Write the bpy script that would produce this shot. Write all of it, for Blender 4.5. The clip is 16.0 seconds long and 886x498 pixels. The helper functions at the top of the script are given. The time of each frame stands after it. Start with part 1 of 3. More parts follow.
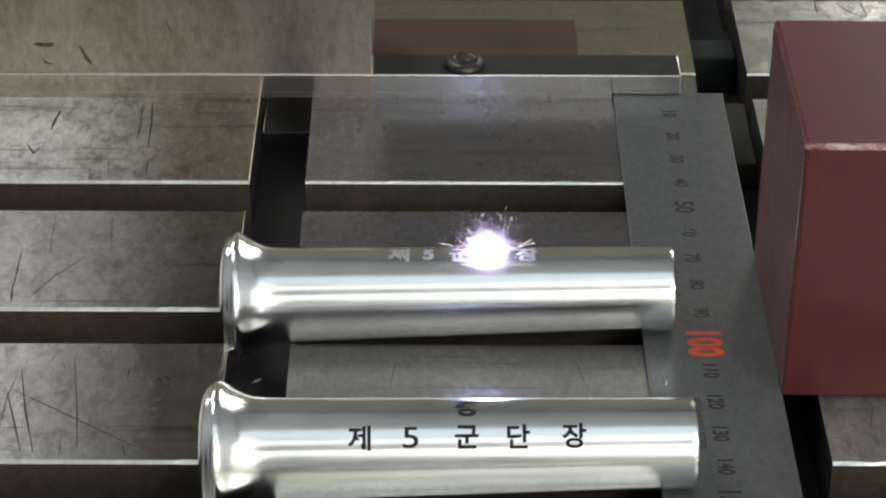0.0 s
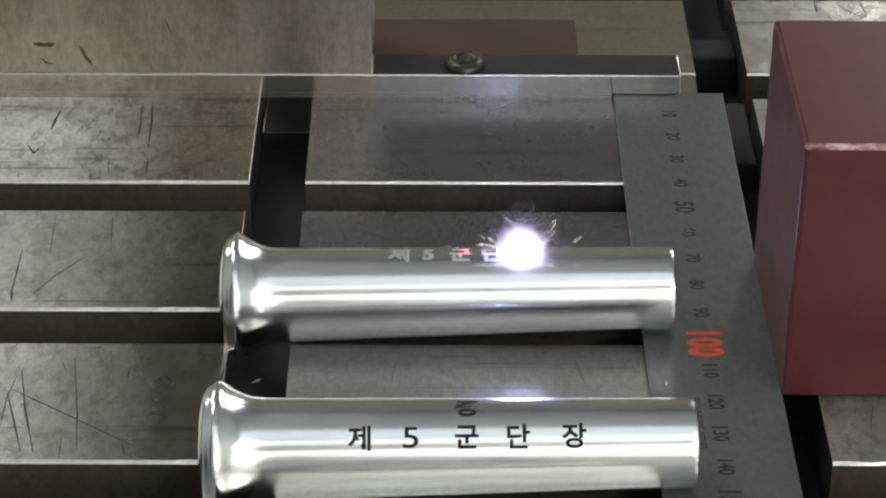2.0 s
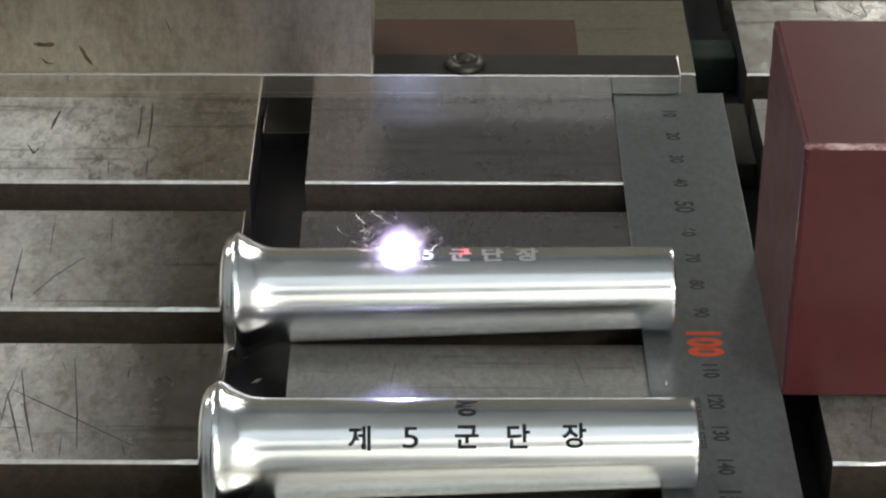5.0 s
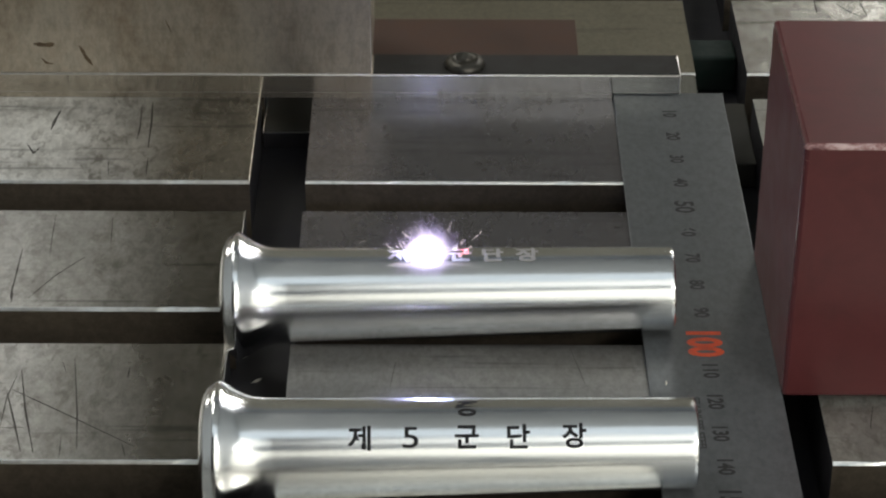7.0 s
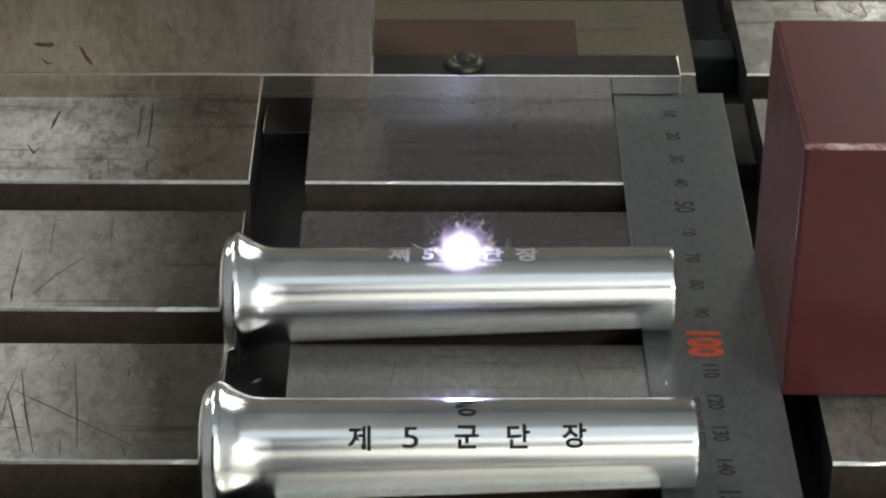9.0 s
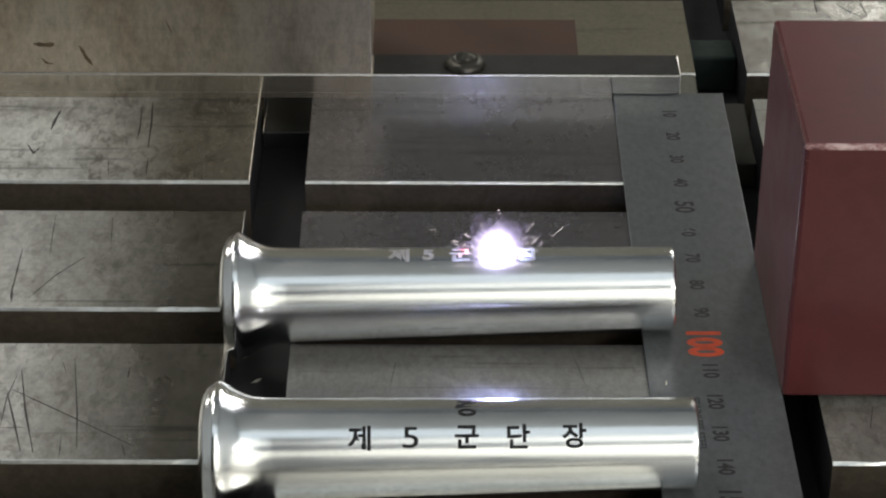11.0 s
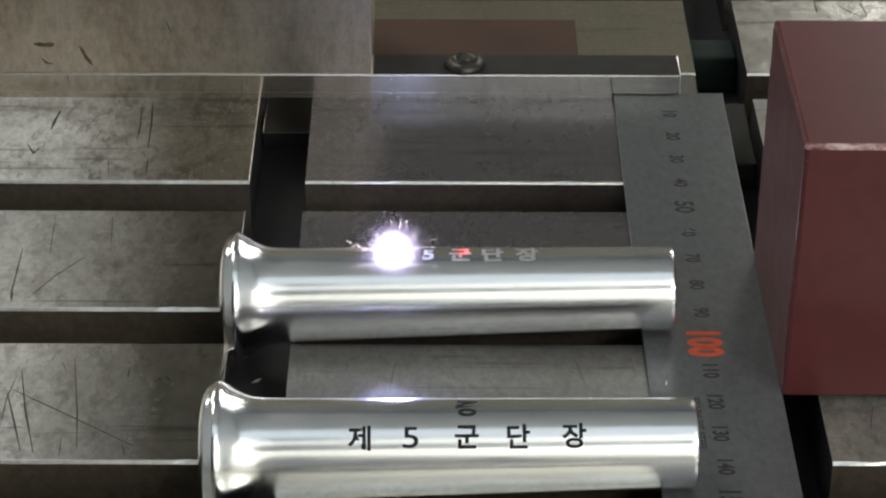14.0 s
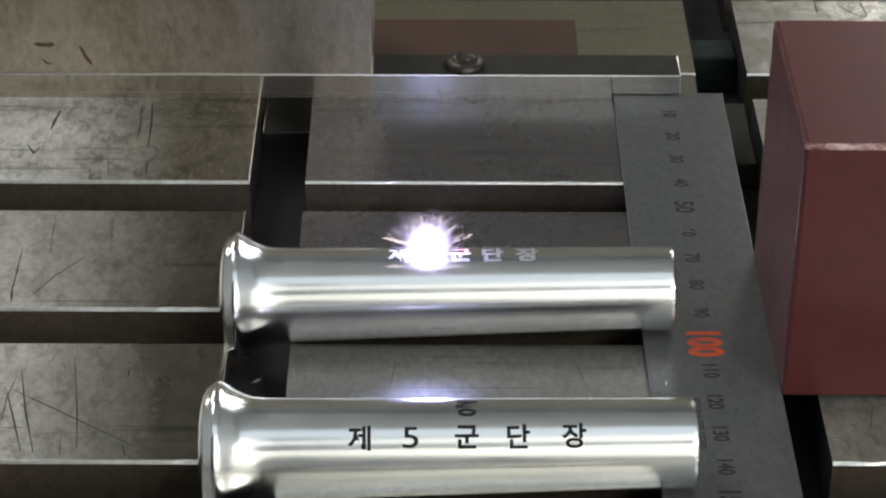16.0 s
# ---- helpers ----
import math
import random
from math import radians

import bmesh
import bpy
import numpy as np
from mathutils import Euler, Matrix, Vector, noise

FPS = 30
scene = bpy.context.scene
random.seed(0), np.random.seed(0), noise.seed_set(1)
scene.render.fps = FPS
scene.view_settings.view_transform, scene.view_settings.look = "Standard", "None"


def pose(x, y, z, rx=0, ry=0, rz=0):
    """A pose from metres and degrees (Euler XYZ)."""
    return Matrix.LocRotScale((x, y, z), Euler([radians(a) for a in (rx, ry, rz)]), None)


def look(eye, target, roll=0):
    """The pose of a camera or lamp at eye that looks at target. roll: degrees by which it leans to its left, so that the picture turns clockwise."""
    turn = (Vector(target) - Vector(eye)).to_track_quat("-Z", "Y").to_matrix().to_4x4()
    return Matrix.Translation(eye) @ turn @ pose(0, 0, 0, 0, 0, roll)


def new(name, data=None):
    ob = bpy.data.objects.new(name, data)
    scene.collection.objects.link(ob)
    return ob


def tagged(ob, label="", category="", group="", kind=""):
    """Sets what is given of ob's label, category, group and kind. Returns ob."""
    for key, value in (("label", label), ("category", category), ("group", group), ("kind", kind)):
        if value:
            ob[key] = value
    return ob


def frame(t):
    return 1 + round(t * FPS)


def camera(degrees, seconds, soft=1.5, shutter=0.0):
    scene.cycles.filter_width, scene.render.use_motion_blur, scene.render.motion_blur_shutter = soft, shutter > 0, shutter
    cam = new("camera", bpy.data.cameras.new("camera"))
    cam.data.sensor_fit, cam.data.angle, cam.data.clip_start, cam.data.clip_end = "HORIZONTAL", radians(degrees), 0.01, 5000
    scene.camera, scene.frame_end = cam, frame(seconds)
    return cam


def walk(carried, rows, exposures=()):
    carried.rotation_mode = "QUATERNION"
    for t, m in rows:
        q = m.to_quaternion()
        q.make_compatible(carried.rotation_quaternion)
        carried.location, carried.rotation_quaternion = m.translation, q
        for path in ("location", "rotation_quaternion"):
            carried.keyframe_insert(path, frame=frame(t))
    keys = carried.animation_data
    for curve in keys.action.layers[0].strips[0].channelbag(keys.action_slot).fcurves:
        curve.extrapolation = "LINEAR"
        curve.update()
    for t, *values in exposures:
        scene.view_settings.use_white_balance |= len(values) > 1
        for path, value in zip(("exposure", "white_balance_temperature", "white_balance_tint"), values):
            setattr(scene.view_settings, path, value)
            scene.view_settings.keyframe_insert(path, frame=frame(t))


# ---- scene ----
# Close view of a slotted steel machine table: two polished batons, one being laser-marked.
MM = 0.001
cam = camera(20.333, 16.0, soft=2.2)
EYE = (0.0, -0.49653, 0.27260)
AIM = (0.00159, -0.07433, 0.004747)
walk(cam, [(0.0, look(EYE, AIM, 0.293)), (16.0, look(EYE, AIM, 0.293))],
     exposures=[(0.0, 0.80), (4.2, 0.79), (6.3, 0.60), (9.2, 0.60), (11.5, 0.66), (16.0, 0.68)])

# ---- light ----
world = bpy.data.worlds.new("room_air")
scene.world = world
world.use_nodes = True
world.node_tree.nodes["Background"].inputs[0].default_value = (0.6, 0.65, 0.7, 1)
world.node_tree.nodes["Background"].inputs[1].default_value = 0.05


def area(name, eye, target, sx, sy, watts, color):
    data = bpy.data.lights.new(name, "AREA")
    data.shape, data.size, data.size_y, data.energy, data.color = "RECTANGLE", sx, sy, watts, color
    ob = new(name, data)
    ob.matrix_world = look(eye, target)
    return ob


# Unseen area lamps, added and tuned for the sheen on batons and table.
area("front_panel", (0.35, -1.45, 0.46), (0.2, -0.9, 0.36), 2.2, 0.86, 4.4, (1.0, 0.975, 0.835))
area("upper_front_panel", (0.35, -1.45, 1.42), (0.2, -0.9, 1.10), 2.2, 0.86, 4.1, (0.98, 0.98, 0.90))
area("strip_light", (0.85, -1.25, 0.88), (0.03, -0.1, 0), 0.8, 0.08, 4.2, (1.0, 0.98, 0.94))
area("top_fill", (0.2, -0.92, 1.86), (0.2, -0.92, 0), 2.4, 0.8, 2.2, (0.80, 0.92, 1.0))
area("back_left_fill", (-0.67, 0.98, 0.60), (-0.2, -0.05, 0), 0.80, 0.40, 2.7, (1.0, 0.98, 0.92))
area("back_right_fill", (0.50, 0.98, 0.455), (0.1, 0.0, 0), 0.50, 0.15, 1.0, (1.0, 0.98, 0.93))
# added only to brighten the lands at left
area("overhead_left_fill", (-0.60, 0.45, 1.25), (-0.1, 0.0, 0), 0.5, 0.4, 2.4, (1.0, 0.99, 0.94))
area("high_right_fill", (0.68, 0.98, 0.88), (0.1, 0.0, 0), 0.70, 0.20, 1.2, (0.97, 0.98, 1.0))

# red aiming beam of the marking head
beam = bpy.data.lights.new("aiming_beam", "SPOT")
beam.energy, beam.color, beam.spot_size, beam.spot_blend, beam.shadow_soft_size = 3.0, (1, 0.03, 0.03), radians(1.0), 0.6, 0.0005
new("aiming_beam", beam).matrix_world = look((0.0055, -0.095, 0.16), (0.0055, -0.0945, 0.017))


# ---- materials ----
def mat(name):
    m = bpy.data.materials.new(name)
    m.use_nodes = True
    nt = m.node_tree
    return m, nt, nt.nodes["Principled BSDF"]


def node(nt, kind, **values):
    n = nt.nodes.new(kind)
    for key, value in values.items():
        n.inputs[key].default_value = value
    return n


def coords(nt, scale=(1, 1, 1), rot=(0, 0, 0)):
    tc = nt.nodes.new("ShaderNodeTexCoord")
    mp = node(nt, "ShaderNodeMapping", Scale=scale, Rotation=rot)
    nt.links.new(tc.outputs["Object"], mp.inputs["Vector"])
    return mp.outputs["Vector"]


def ramp(nt, fac, stops):
    r = nt.nodes.new("ShaderNodeValToRGB")
    els = r.color_ramp.elements
    while len(els) < len(stops):
        els.new(0.5)
    for el, (pos, col) in zip(els, stops):
        el.position, el.color = pos, (*col, 1) if len(col) == 3 else col
    nt.links.new(fac, r.inputs["Fac"])
    return r.outputs["Color"]


def noise_tex(nt, vec, scale, detail=5.0, rough=0.6, dist=0.0):
    n = node(nt, "ShaderNodeTexNoise", Scale=scale, Detail=detail, Roughness=rough, Distortion=dist)
    nt.links.new(vec, n.inputs["Vector"])
    return n.outputs["Fac"]


def mix(nt, fac, a, b, mode="MIX"):
    n = nt.nodes.new("ShaderNodeMix")
    n.data_type, n.blend_type = "RGBA", mode
    for sock, v in ((n.inputs["Factor"], fac), (n.inputs["A"], a), (n.inputs["B"], b)):
        if isinstance(v, (int, float)):
            sock.default_value = v
        elif isinstance(v, tuple):
            sock.default_value = (*v, 1)
        else:
            nt.links.new(v, sock)
    return n.outputs["Result"]


def bump(nt, bsdf, height, strength, distance):
    b = node(nt, "ShaderNodeBump", Strength=strength, Distance=distance)
    nt.links.new(height, b.inputs["Height"])
    nt.links.new(b.outputs["Normal"], bsdf.inputs["Normal"])


def grey(v):
    return (v, v, v)


def steel(name, dark, light, stain, rough=(0.32, 0.55), metal=0.85, stain_amount=0.5, fine=900, relief=0.25, scratches=0.35, dirty=0.15, painted_tone=None, matt=0.45, stretch=(1, 0.6, 1), blot=130, cloud=32):
    """Worn machined steel: cloudy stains, speckle, fine grinding grain along x, hairline scratches."""
    m, nt, b = mat(name)
    v = coords(nt, stretch)
    clouds = noise_tex(nt, v, cloud, 7, 0.72)
    blots = noise_tex(nt, v, blot, 7, 0.75, 0.25)
    grain = noise_tex(nt, coords(nt, (0.08, 1, 1)), fine, 3, 0.6)
    pits = noise_tex(nt, v, 700, 4, 0.75)
    c = ramp(nt, clouds, [(0.30, dark), (0.70, light)])
    c = mix(nt, ramp(nt, blots, [(0.46, grey(0)), (0.66, grey(stain_amount))]), c, stain)
    c = mix(nt, 0.12, c, ramp(nt, grain, [(0.3, grey(0.5)), (0.7, grey(1.0))]), "MULTIPLY")
    dirt = noise_tex(nt, coords(nt, (1, 0.55, 1), (0, 0, 0.15)), 330, 7, 0.72, 0.5)
    dirt = mix(nt, 1.0, ramp(nt, dirt, [(0.50, grey(0)), (0.60, grey(1))]), ramp(nt, clouds, [(0.44, grey(dirty * 0.3)), (0.60, grey(dirty))]), "MULTIPLY")
    c = mix(nt, dirt, c, stain)
    c = mix(nt, 0.45, c, ramp(nt, pits, [(0.32, grey(0.45)), (0.6, grey(1.0))]), "MULTIPLY")
    hair = None
    for turn, stretch in ((1.45, 0.035), (0.95, 0.05), (1.9, 0.045)):
        h = noise_tex(nt, coords(nt, (stretch, 1, 1), (0, 0, turn)), 330, 2, 0.5, 0.15)
        h = ramp(nt, h, [(0.655, grey(0)), (0.70, grey(1))])
        hair = h if hair is None else mix(nt, 1.0, hair, h, "LIGHTEN")
    c = mix(nt, mix(nt, 1.0, hair, grey(scratches), "MULTIPLY"), c, tuple(0.3 * x for x in dark))
    if painted_tone is not None:
        # from this x: a ragged smear, plus light falloff put in as darkening
        sep = nt.nodes.new("ShaderNodeSeparateXYZ")
        nt.links.new(coords(nt), sep.inputs[0])
        edge = nt.nodes.new("ShaderNodeMath")
        edge.operation = "MULTIPLY_ADD"
        edge.inputs[1].default_value = 0.022
        nt.links.new(noise_tex(nt, coords(nt, (1, 0.4, 1)), 60, 5, 0.6), edge.inputs[0])
        nt.links.new(sep.outputs["X"], edge.inputs[2])
        span = node(nt, "ShaderNodeMapRange")
        for key, value in (("From Min", painted_tone - 0.020), ("From Max", painted_tone + 0.012)):
            span.inputs[key].default_value = value
        nt.links.new(edge.outputs[0], span.inputs["Value"])
        c = mix(nt, span.outputs["Result"], c, mix(nt, 1.0, c, (0.40, 0.385, 0.36), "MULTIPLY"))
    nt.links.new(c, b.inputs["Base Color"])
    r = mix(nt, 0.5, ramp(nt, blots, [(0.3, grey(rough[0])), (0.7, grey(rough[1]))]), ramp(nt, clouds, [(0.3, grey(rough[1])), (0.7, grey(rough[0]))]))
    nt.links.new(r, b.inputs["Roughness"])
    b.inputs["Metallic"].default_value = metal
    if painted_tone is not None:
        # the scuffed part left of the darkening is matt
        nt.links.new(mix(nt, span.outputs["Result"], mix(nt, 0.5, r, grey(0.62)), r), b.inputs["Roughness"])
        nt.links.new(mix(nt, span.outputs["Result"], grey(matt), grey(metal)), b.inputs["Metallic"])
    bump(nt, b, mix(nt, 0.6, mix(nt, 0.75, grain, pits), blots), relief, 0.0004)
    return m


def plain(name, color, rough=0.5, metal=0.0, var=0.25, scale=200, relief=0.1):
    m, nt, b = mat(name)
    n = noise_tex(nt, coords(nt), scale, 5, 0.65, 0.4)
    lo = tuple(max(0.0, x * (1 - var)) for x in color)
    hi = tuple(min(1.0, x * (1 + var)) for x in color)
    nt.links.new(ramp(nt, n, [(0.3, lo), (0.7, hi)]), b.inputs["Base Color"])
    nt.links.new(ramp(nt, n, [(0.3, grey(rough * 0.85)), (0.7, grey(min(1, rough * 1.15)))]), b.inputs["Roughness"])
    b.inputs["Metallic"].default_value = metal
    if relief:
        bump(nt, b, n, relief, 0.0003)
    return m


def glow(name, color, strength, alpha=1.0):
    m, nt, b = mat(name)
    nt.nodes.remove(b)
    out = nt.nodes["Material Output"]
    e = node(nt, "ShaderNodeEmission", Color=(*color, 1), Strength=strength)
    if strength < 10:
        m.cycles.emission_sampling = "NONE"
    if alpha >= 1:
        nt.links.new(e.outputs[0], out.inputs[0])
    else:
        t = nt.nodes.new("ShaderNodeBsdfTransparent")
        mx = nt.nodes.new("ShaderNodeMixShader")
        mx.inputs[0].default_value = alpha
        nt.links.new(t.outputs[0], mx.inputs[1])
        nt.links.new(e.outputs[0], mx.inputs[2])
        nt.links.new(mx.outputs[0], out.inputs[0])
    return m


# Violet lean in this steel's colour stands in for the spark's light.
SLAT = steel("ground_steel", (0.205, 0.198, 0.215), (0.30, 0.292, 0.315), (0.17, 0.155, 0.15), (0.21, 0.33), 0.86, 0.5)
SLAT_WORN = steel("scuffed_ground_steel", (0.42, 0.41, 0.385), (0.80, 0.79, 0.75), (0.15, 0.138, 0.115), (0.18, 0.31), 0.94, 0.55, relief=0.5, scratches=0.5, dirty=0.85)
# Scuffed left lands, also lightened in colour for the glare on them.
SLAT_SCUFF = steel("scuffed_bright_steel", (0.62, 0.61, 0.57), (0.95, 0.94, 0.90), (0.16, 0.145, 0.115), (0.20, 0.34), 0.94, 0.5, relief=0.9, scratches=0.6, dirty=0.75, painted_tone=-0.055, matt=0.2)
SLAT_FALLOFF = steel("smeared_falloff_steel", (0.34, 0.335, 0.31), (0.64, 0.63, 0.60), (0.15, 0.138, 0.115), (0.18, 0.31), 0.94, 0.55, relief=0.5, scratches=0.5, dirty=0.7, painted_tone=-0.052)
# Front lands out of view, made bright to reflect into the batons' undersides.
SLAT_BOUNCE = steel("bright_bounce_steel", (0.60, 0.59, 0.55), (0.74, 0.73, 0.68), (0.45, 0.42, 0.38), (0.24, 0.34), 0.94, 0.3)
# Same ground steel, its brighter light put in as a lighter colour.
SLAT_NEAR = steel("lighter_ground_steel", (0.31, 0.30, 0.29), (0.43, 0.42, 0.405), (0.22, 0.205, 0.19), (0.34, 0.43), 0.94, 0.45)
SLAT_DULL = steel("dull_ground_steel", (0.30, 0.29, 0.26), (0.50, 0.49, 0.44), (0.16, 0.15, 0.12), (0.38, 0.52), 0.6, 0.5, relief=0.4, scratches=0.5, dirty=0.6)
# Dark olive painted in for what the back lands mirror.
SLAT_BACK = steel("dark_olive_steel", (0.145, 0.130, 0.09), (0.225, 0.204, 0.145), (0.13, 0.115, 0.08), (0.38, 0.52), 0.6, 0.4)
EDGE = steel("worn_bright_edge", (0.74, 0.73, 0.70), (0.95, 0.94, 0.91), (0.45, 0.42, 0.36), (0.24, 0.38), 1.0, 0.2, scratches=0.1)
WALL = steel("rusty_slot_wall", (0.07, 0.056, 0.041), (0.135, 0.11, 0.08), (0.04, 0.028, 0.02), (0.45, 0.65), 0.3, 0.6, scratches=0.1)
PLATE = steel("stained_steel_plate", (0.49, 0.43, 0.34), (0.74, 0.67, 0.56), (0.28, 0.19, 0.11), (0.26, 0.38), 0.82, 0.55, relief=0.05, scratches=0.05, dirty=0.2, stretch=(1, 1, 0.45), blot=38, cloud=18)
FENCE = steel("brushed_fence_steel", (0.56, 0.555, 0.54), (0.72, 0.715, 0.695), (0.38, 0.36, 0.33), (0.19, 0.25), 0.95, 0.25, relief=0.03, scratches=0.1)
# The same brushed bar in a warmer, browner tone.
FENCE_WARM = steel("warm_fence_steel", (0.60, 0.53, 0.44), (0.80, 0.72, 0.61), (0.40, 0.32, 0.24), (0.19, 0.26), 0.95, 0.4, relief=0.03, scratches=0.1)
for brushed in (FENCE, FENCE_WARM):
    # grinding marks run along the bar
    tree = brushed.node_tree
    along = tree.nodes.new("ShaderNodeTangent")
    along.direction_type, along.axis = "RADIAL", "X"
    tree.links.new(along.outputs[0], tree.nodes["Principled BSDF"].inputs["Tangent"])
    tree.nodes["Principled BSDF"].inputs["Anisotropic"].default_value = 0.9
FENCE_TOP = plain("near_black_steel", (0.016, 0.014, 0.012), 0.7, 0.1, 0.3, 160)
# Slot shade put in as near-black, for bed, land ends and ledge front.
DARK = plain("shade_black_metal", (0.013, 0.012, 0.015), 0.6, 0.0, 0.4, 120)
LEDGE = plain("dull_grey_ledge", (0.045, 0.042, 0.034), 0.7, 0.1, 0.3, 150)
STAIN = plain("brown_stain", (0.15, 0.108, 0.068), 0.45, 0.7, 0.4, 400, 0)
SCRATCH = plain("scratch_groove", (0.045, 0.040, 0.035), 0.7, 0.2, 0.4, 500, 0)
RULER = steel("satin_stainless", (0.160, 0.170, 0.176), (0.19, 0.20, 0.207), (0.155, 0.155, 0.155), (0.27, 0.33), 0.5, 0.2, 1400, 0.015, 0.03, 0.0)
INK = plain("black_ink", (0.03, 0.03, 0.03), 0.6, 0, 0.3, 900, 0)
RED_INK = plain("orange_red_ink", (0.70, 0.10, 0.04), 0.6, 0, 0.25, 600, 0)
RED = plain("brick_red_enamel", (0.098, 0.026, 0.027), 0.34, 0, 0.16, 90, 0.08)


RED.node_tree.nodes["Principled BSDF"].inputs["Specular IOR Level"].default_value = 0.26


def rubbed(name, lift):
    m, nt, b = mat(name)
    n = noise_tex(nt, coords(nt, (0.5, 1, 1)), 500, 6, 0.75)
    nt.links.new(ramp(nt, n, [(0.36 + lift, (0.100, 0.028, 0.031)), (0.47 + lift, (0.32, 0.17, 0.165)), (0.62 + lift, (0.62, 0.46, 0.45))]), b.inputs["Base Color"])
    b.inputs["Roughness"].default_value = 0.26
    return m


RED_EDGE = rubbed("rubbed_enamel_edge", 0.0)
RED_CORNER = rubbed("slightly_rubbed_enamel", 0.25)
RED_REFLECTION = plain("red_reflection_paint", (0.052, 0.022, 0.011), 0.6, 0, 0.3, 60)
GREEN = plain("dark_green_plastic", (0.004, 0.013, 0.009), 0.8, 0, 0.3, 200)
MARK = plain("frosted_laser_mark", (0.34, 0.33, 0.325), 0.8, 0.1, 0.12, 1500, 0.05)
MARK_DARK = plain("black_filled_mark", (0.010, 0.010, 0.012), 0.85, 0, 0.3, 900, 0)
CHIP = plain("pale_chip", (0.75, 0.72, 0.62), 0.5, 0, 0.15, 900)
PAINT = plain("pale_wall_paint", (0.70, 0.73, 0.75), 0.8, 0, 0.1, 6)
PAINT_MID = plain("grey_wall_paint", (0.19, 0.21, 0.235), 0.8, 0, 0.1, 6)
PAINT_DARK = plain("olive_wall_paint", (0.20, 0.19, 0.15), 0.8, 0, 0.1, 6)
FLOOR = plain("grey_floor_paint", (0.2, 0.2, 0.19), 0.7, 0, 0.15, 8)
BLOCKER_DARK = plain("dark_blocker_matt", (0.022, 0.022, 0.024), 0.85, 0, 0.3, 60)
SCREW = plain("blackened_screw", (0.07, 0.065, 0.055), 0.38, 0.8, 0.25, 500)


def aluminium():
    m, nt, b = mat("polished_aluminium")
    v = coords(nt, (0.25, 1, 1))
    n = noise_tex(nt, v, 260, 4, 0.6)
    rings = noise_tex(nt, coords(nt, (1, 0.03, 0.03)), 2600, 2, 0.5)
    nt.links.new(ramp(nt, n, [(0.3, (0.86, 0.87, 0.88)), (0.7, (0.93, 0.935, 0.94))]), b.inputs["Base Color"])
    nt.links.new(ramp(nt, n, [(0.3, grey(0.15)), (0.7, grey(0.23))]), b.inputs["Roughness"])
    b.inputs["Metallic"].default_value = 1.0
    b.inputs["Coat Weight"].default_value = 0.25
    b.inputs["Coat Roughness"].default_value = 0.14
    bump(nt, b, rings, 0.010, 0.0001)
    return m


ALU = aluminium()


# ---- building helpers ----
def part(name, bm, material, parent=None, label="", smooth=False):
    me = bpy.data.meshes.new(name)
    bm.normal_update()
    bm.to_mesh(me)
    bm.free()
    for m in (material if isinstance(material, (list, tuple)) else [material]):
        me.materials.append(m)
    if smooth:
        me.polygons.foreach_set("use_smooth", [True] * len(me.polygons))
    ob = new(name, me)
    if parent is not None:
        ob.parent = parent
    if label:
        ob["label"] = label
    return ob


def box_bm(x0, x1, y0, y1, z0, z1, bevel=0.0, segs=2, square_at=None):
    """A box in metres with rounded edges (but for the end at x = square_at); bevel faces take material slot 1."""
    bm = bmesh.new()
    bmesh.ops.create_cube(bm, size=1)
    for v in bm.verts:
        v.co = Vector(((x0 + x1) / 2 + v.co.x * (x1 - x0), (y0 + y1) / 2 + v.co.y * (y1 - y0), (z0 + z1) / 2 + v.co.z * (z1 - z0)))
    if bevel:
        got = bmesh.ops.bevel(bm, geom=[e for e in bm.edges if square_at is None or any(abs(v.co.x - square_at) > 1e-6 for v in e.verts)], offset=bevel, segments=segs, affect="EDGES", profile=0.5)
        for f in got["faces"]:
            f.material_index = 1
    return bm


def lathe(profile, steps=96):
    """Turned about the x axis: (x, radius) in metres."""
    bm = bmesh.new()
    rings = []
    for x, r in profile:
        rings.append([bm.verts.new((x, -r * math.cos(2 * math.pi * k / steps), r * math.sin(2 * math.pi * k / steps))) for k in range(steps)] if r > 1e-7 else [bm.verts.new((x, 0, 0))])
    for a, b in zip(rings, rings[1:]):
        for k in range(steps):
            j = (k + 1) % steps
            if len(a) == 1:
                bm.faces.new((a[0], b[k], b[j]))
            elif len(b) == 1:
                bm.faces.new((a[k], b[0], a[j]))
            else:
                bm.faces.new((a[k], b[k], b[j], a[j]))
    bmesh.ops.recalc_face_normals(bm, faces=bm.faces[:])
    return bm


def glyphs(text, size, bold=0.0):
    """Flat mesh of a text in the built-in font, centred on the origin, cut into thin rows."""
    data = bpy.data.curves.new("lettering", "FONT")
    data.body, data.size, data.align_x, data.offset = text, size, "CENTER", bold
    ob = bpy.data.objects.new("lettering", data)
    scene.collection.objects.link(ob)
    me = bpy.data.meshes.new_from_object(ob.evaluated_get(bpy.context.evaluated_depsgraph_get()))
    bpy.data.objects.remove(ob)
    bpy.data.curves.remove(data)
    bm = bmesh.new()
    bm.from_mesh(me)
    bpy.data.meshes.remove(me)
    ys = [v.co.y for v in bm.verts]
    xs = [v.co.x for v in bm.verts]
    cx, cy = (min(xs) + max(xs)) / 2, (min(ys) + max(ys)) / 2
    for v in bm.verts:
        v.co.x -= cx
        v.co.y -= cy
        v.co.z = 0
    return bm


def rows_cut(bm, half, step):
    y = -half
    while y < half:
        bmesh.ops.bisect_plane(bm, geom=bm.verts[:] + bm.edges[:] + bm.faces[:], plane_co=(0, y, 0), plane_no=(0, 1, 0))
        y += step
    return bm


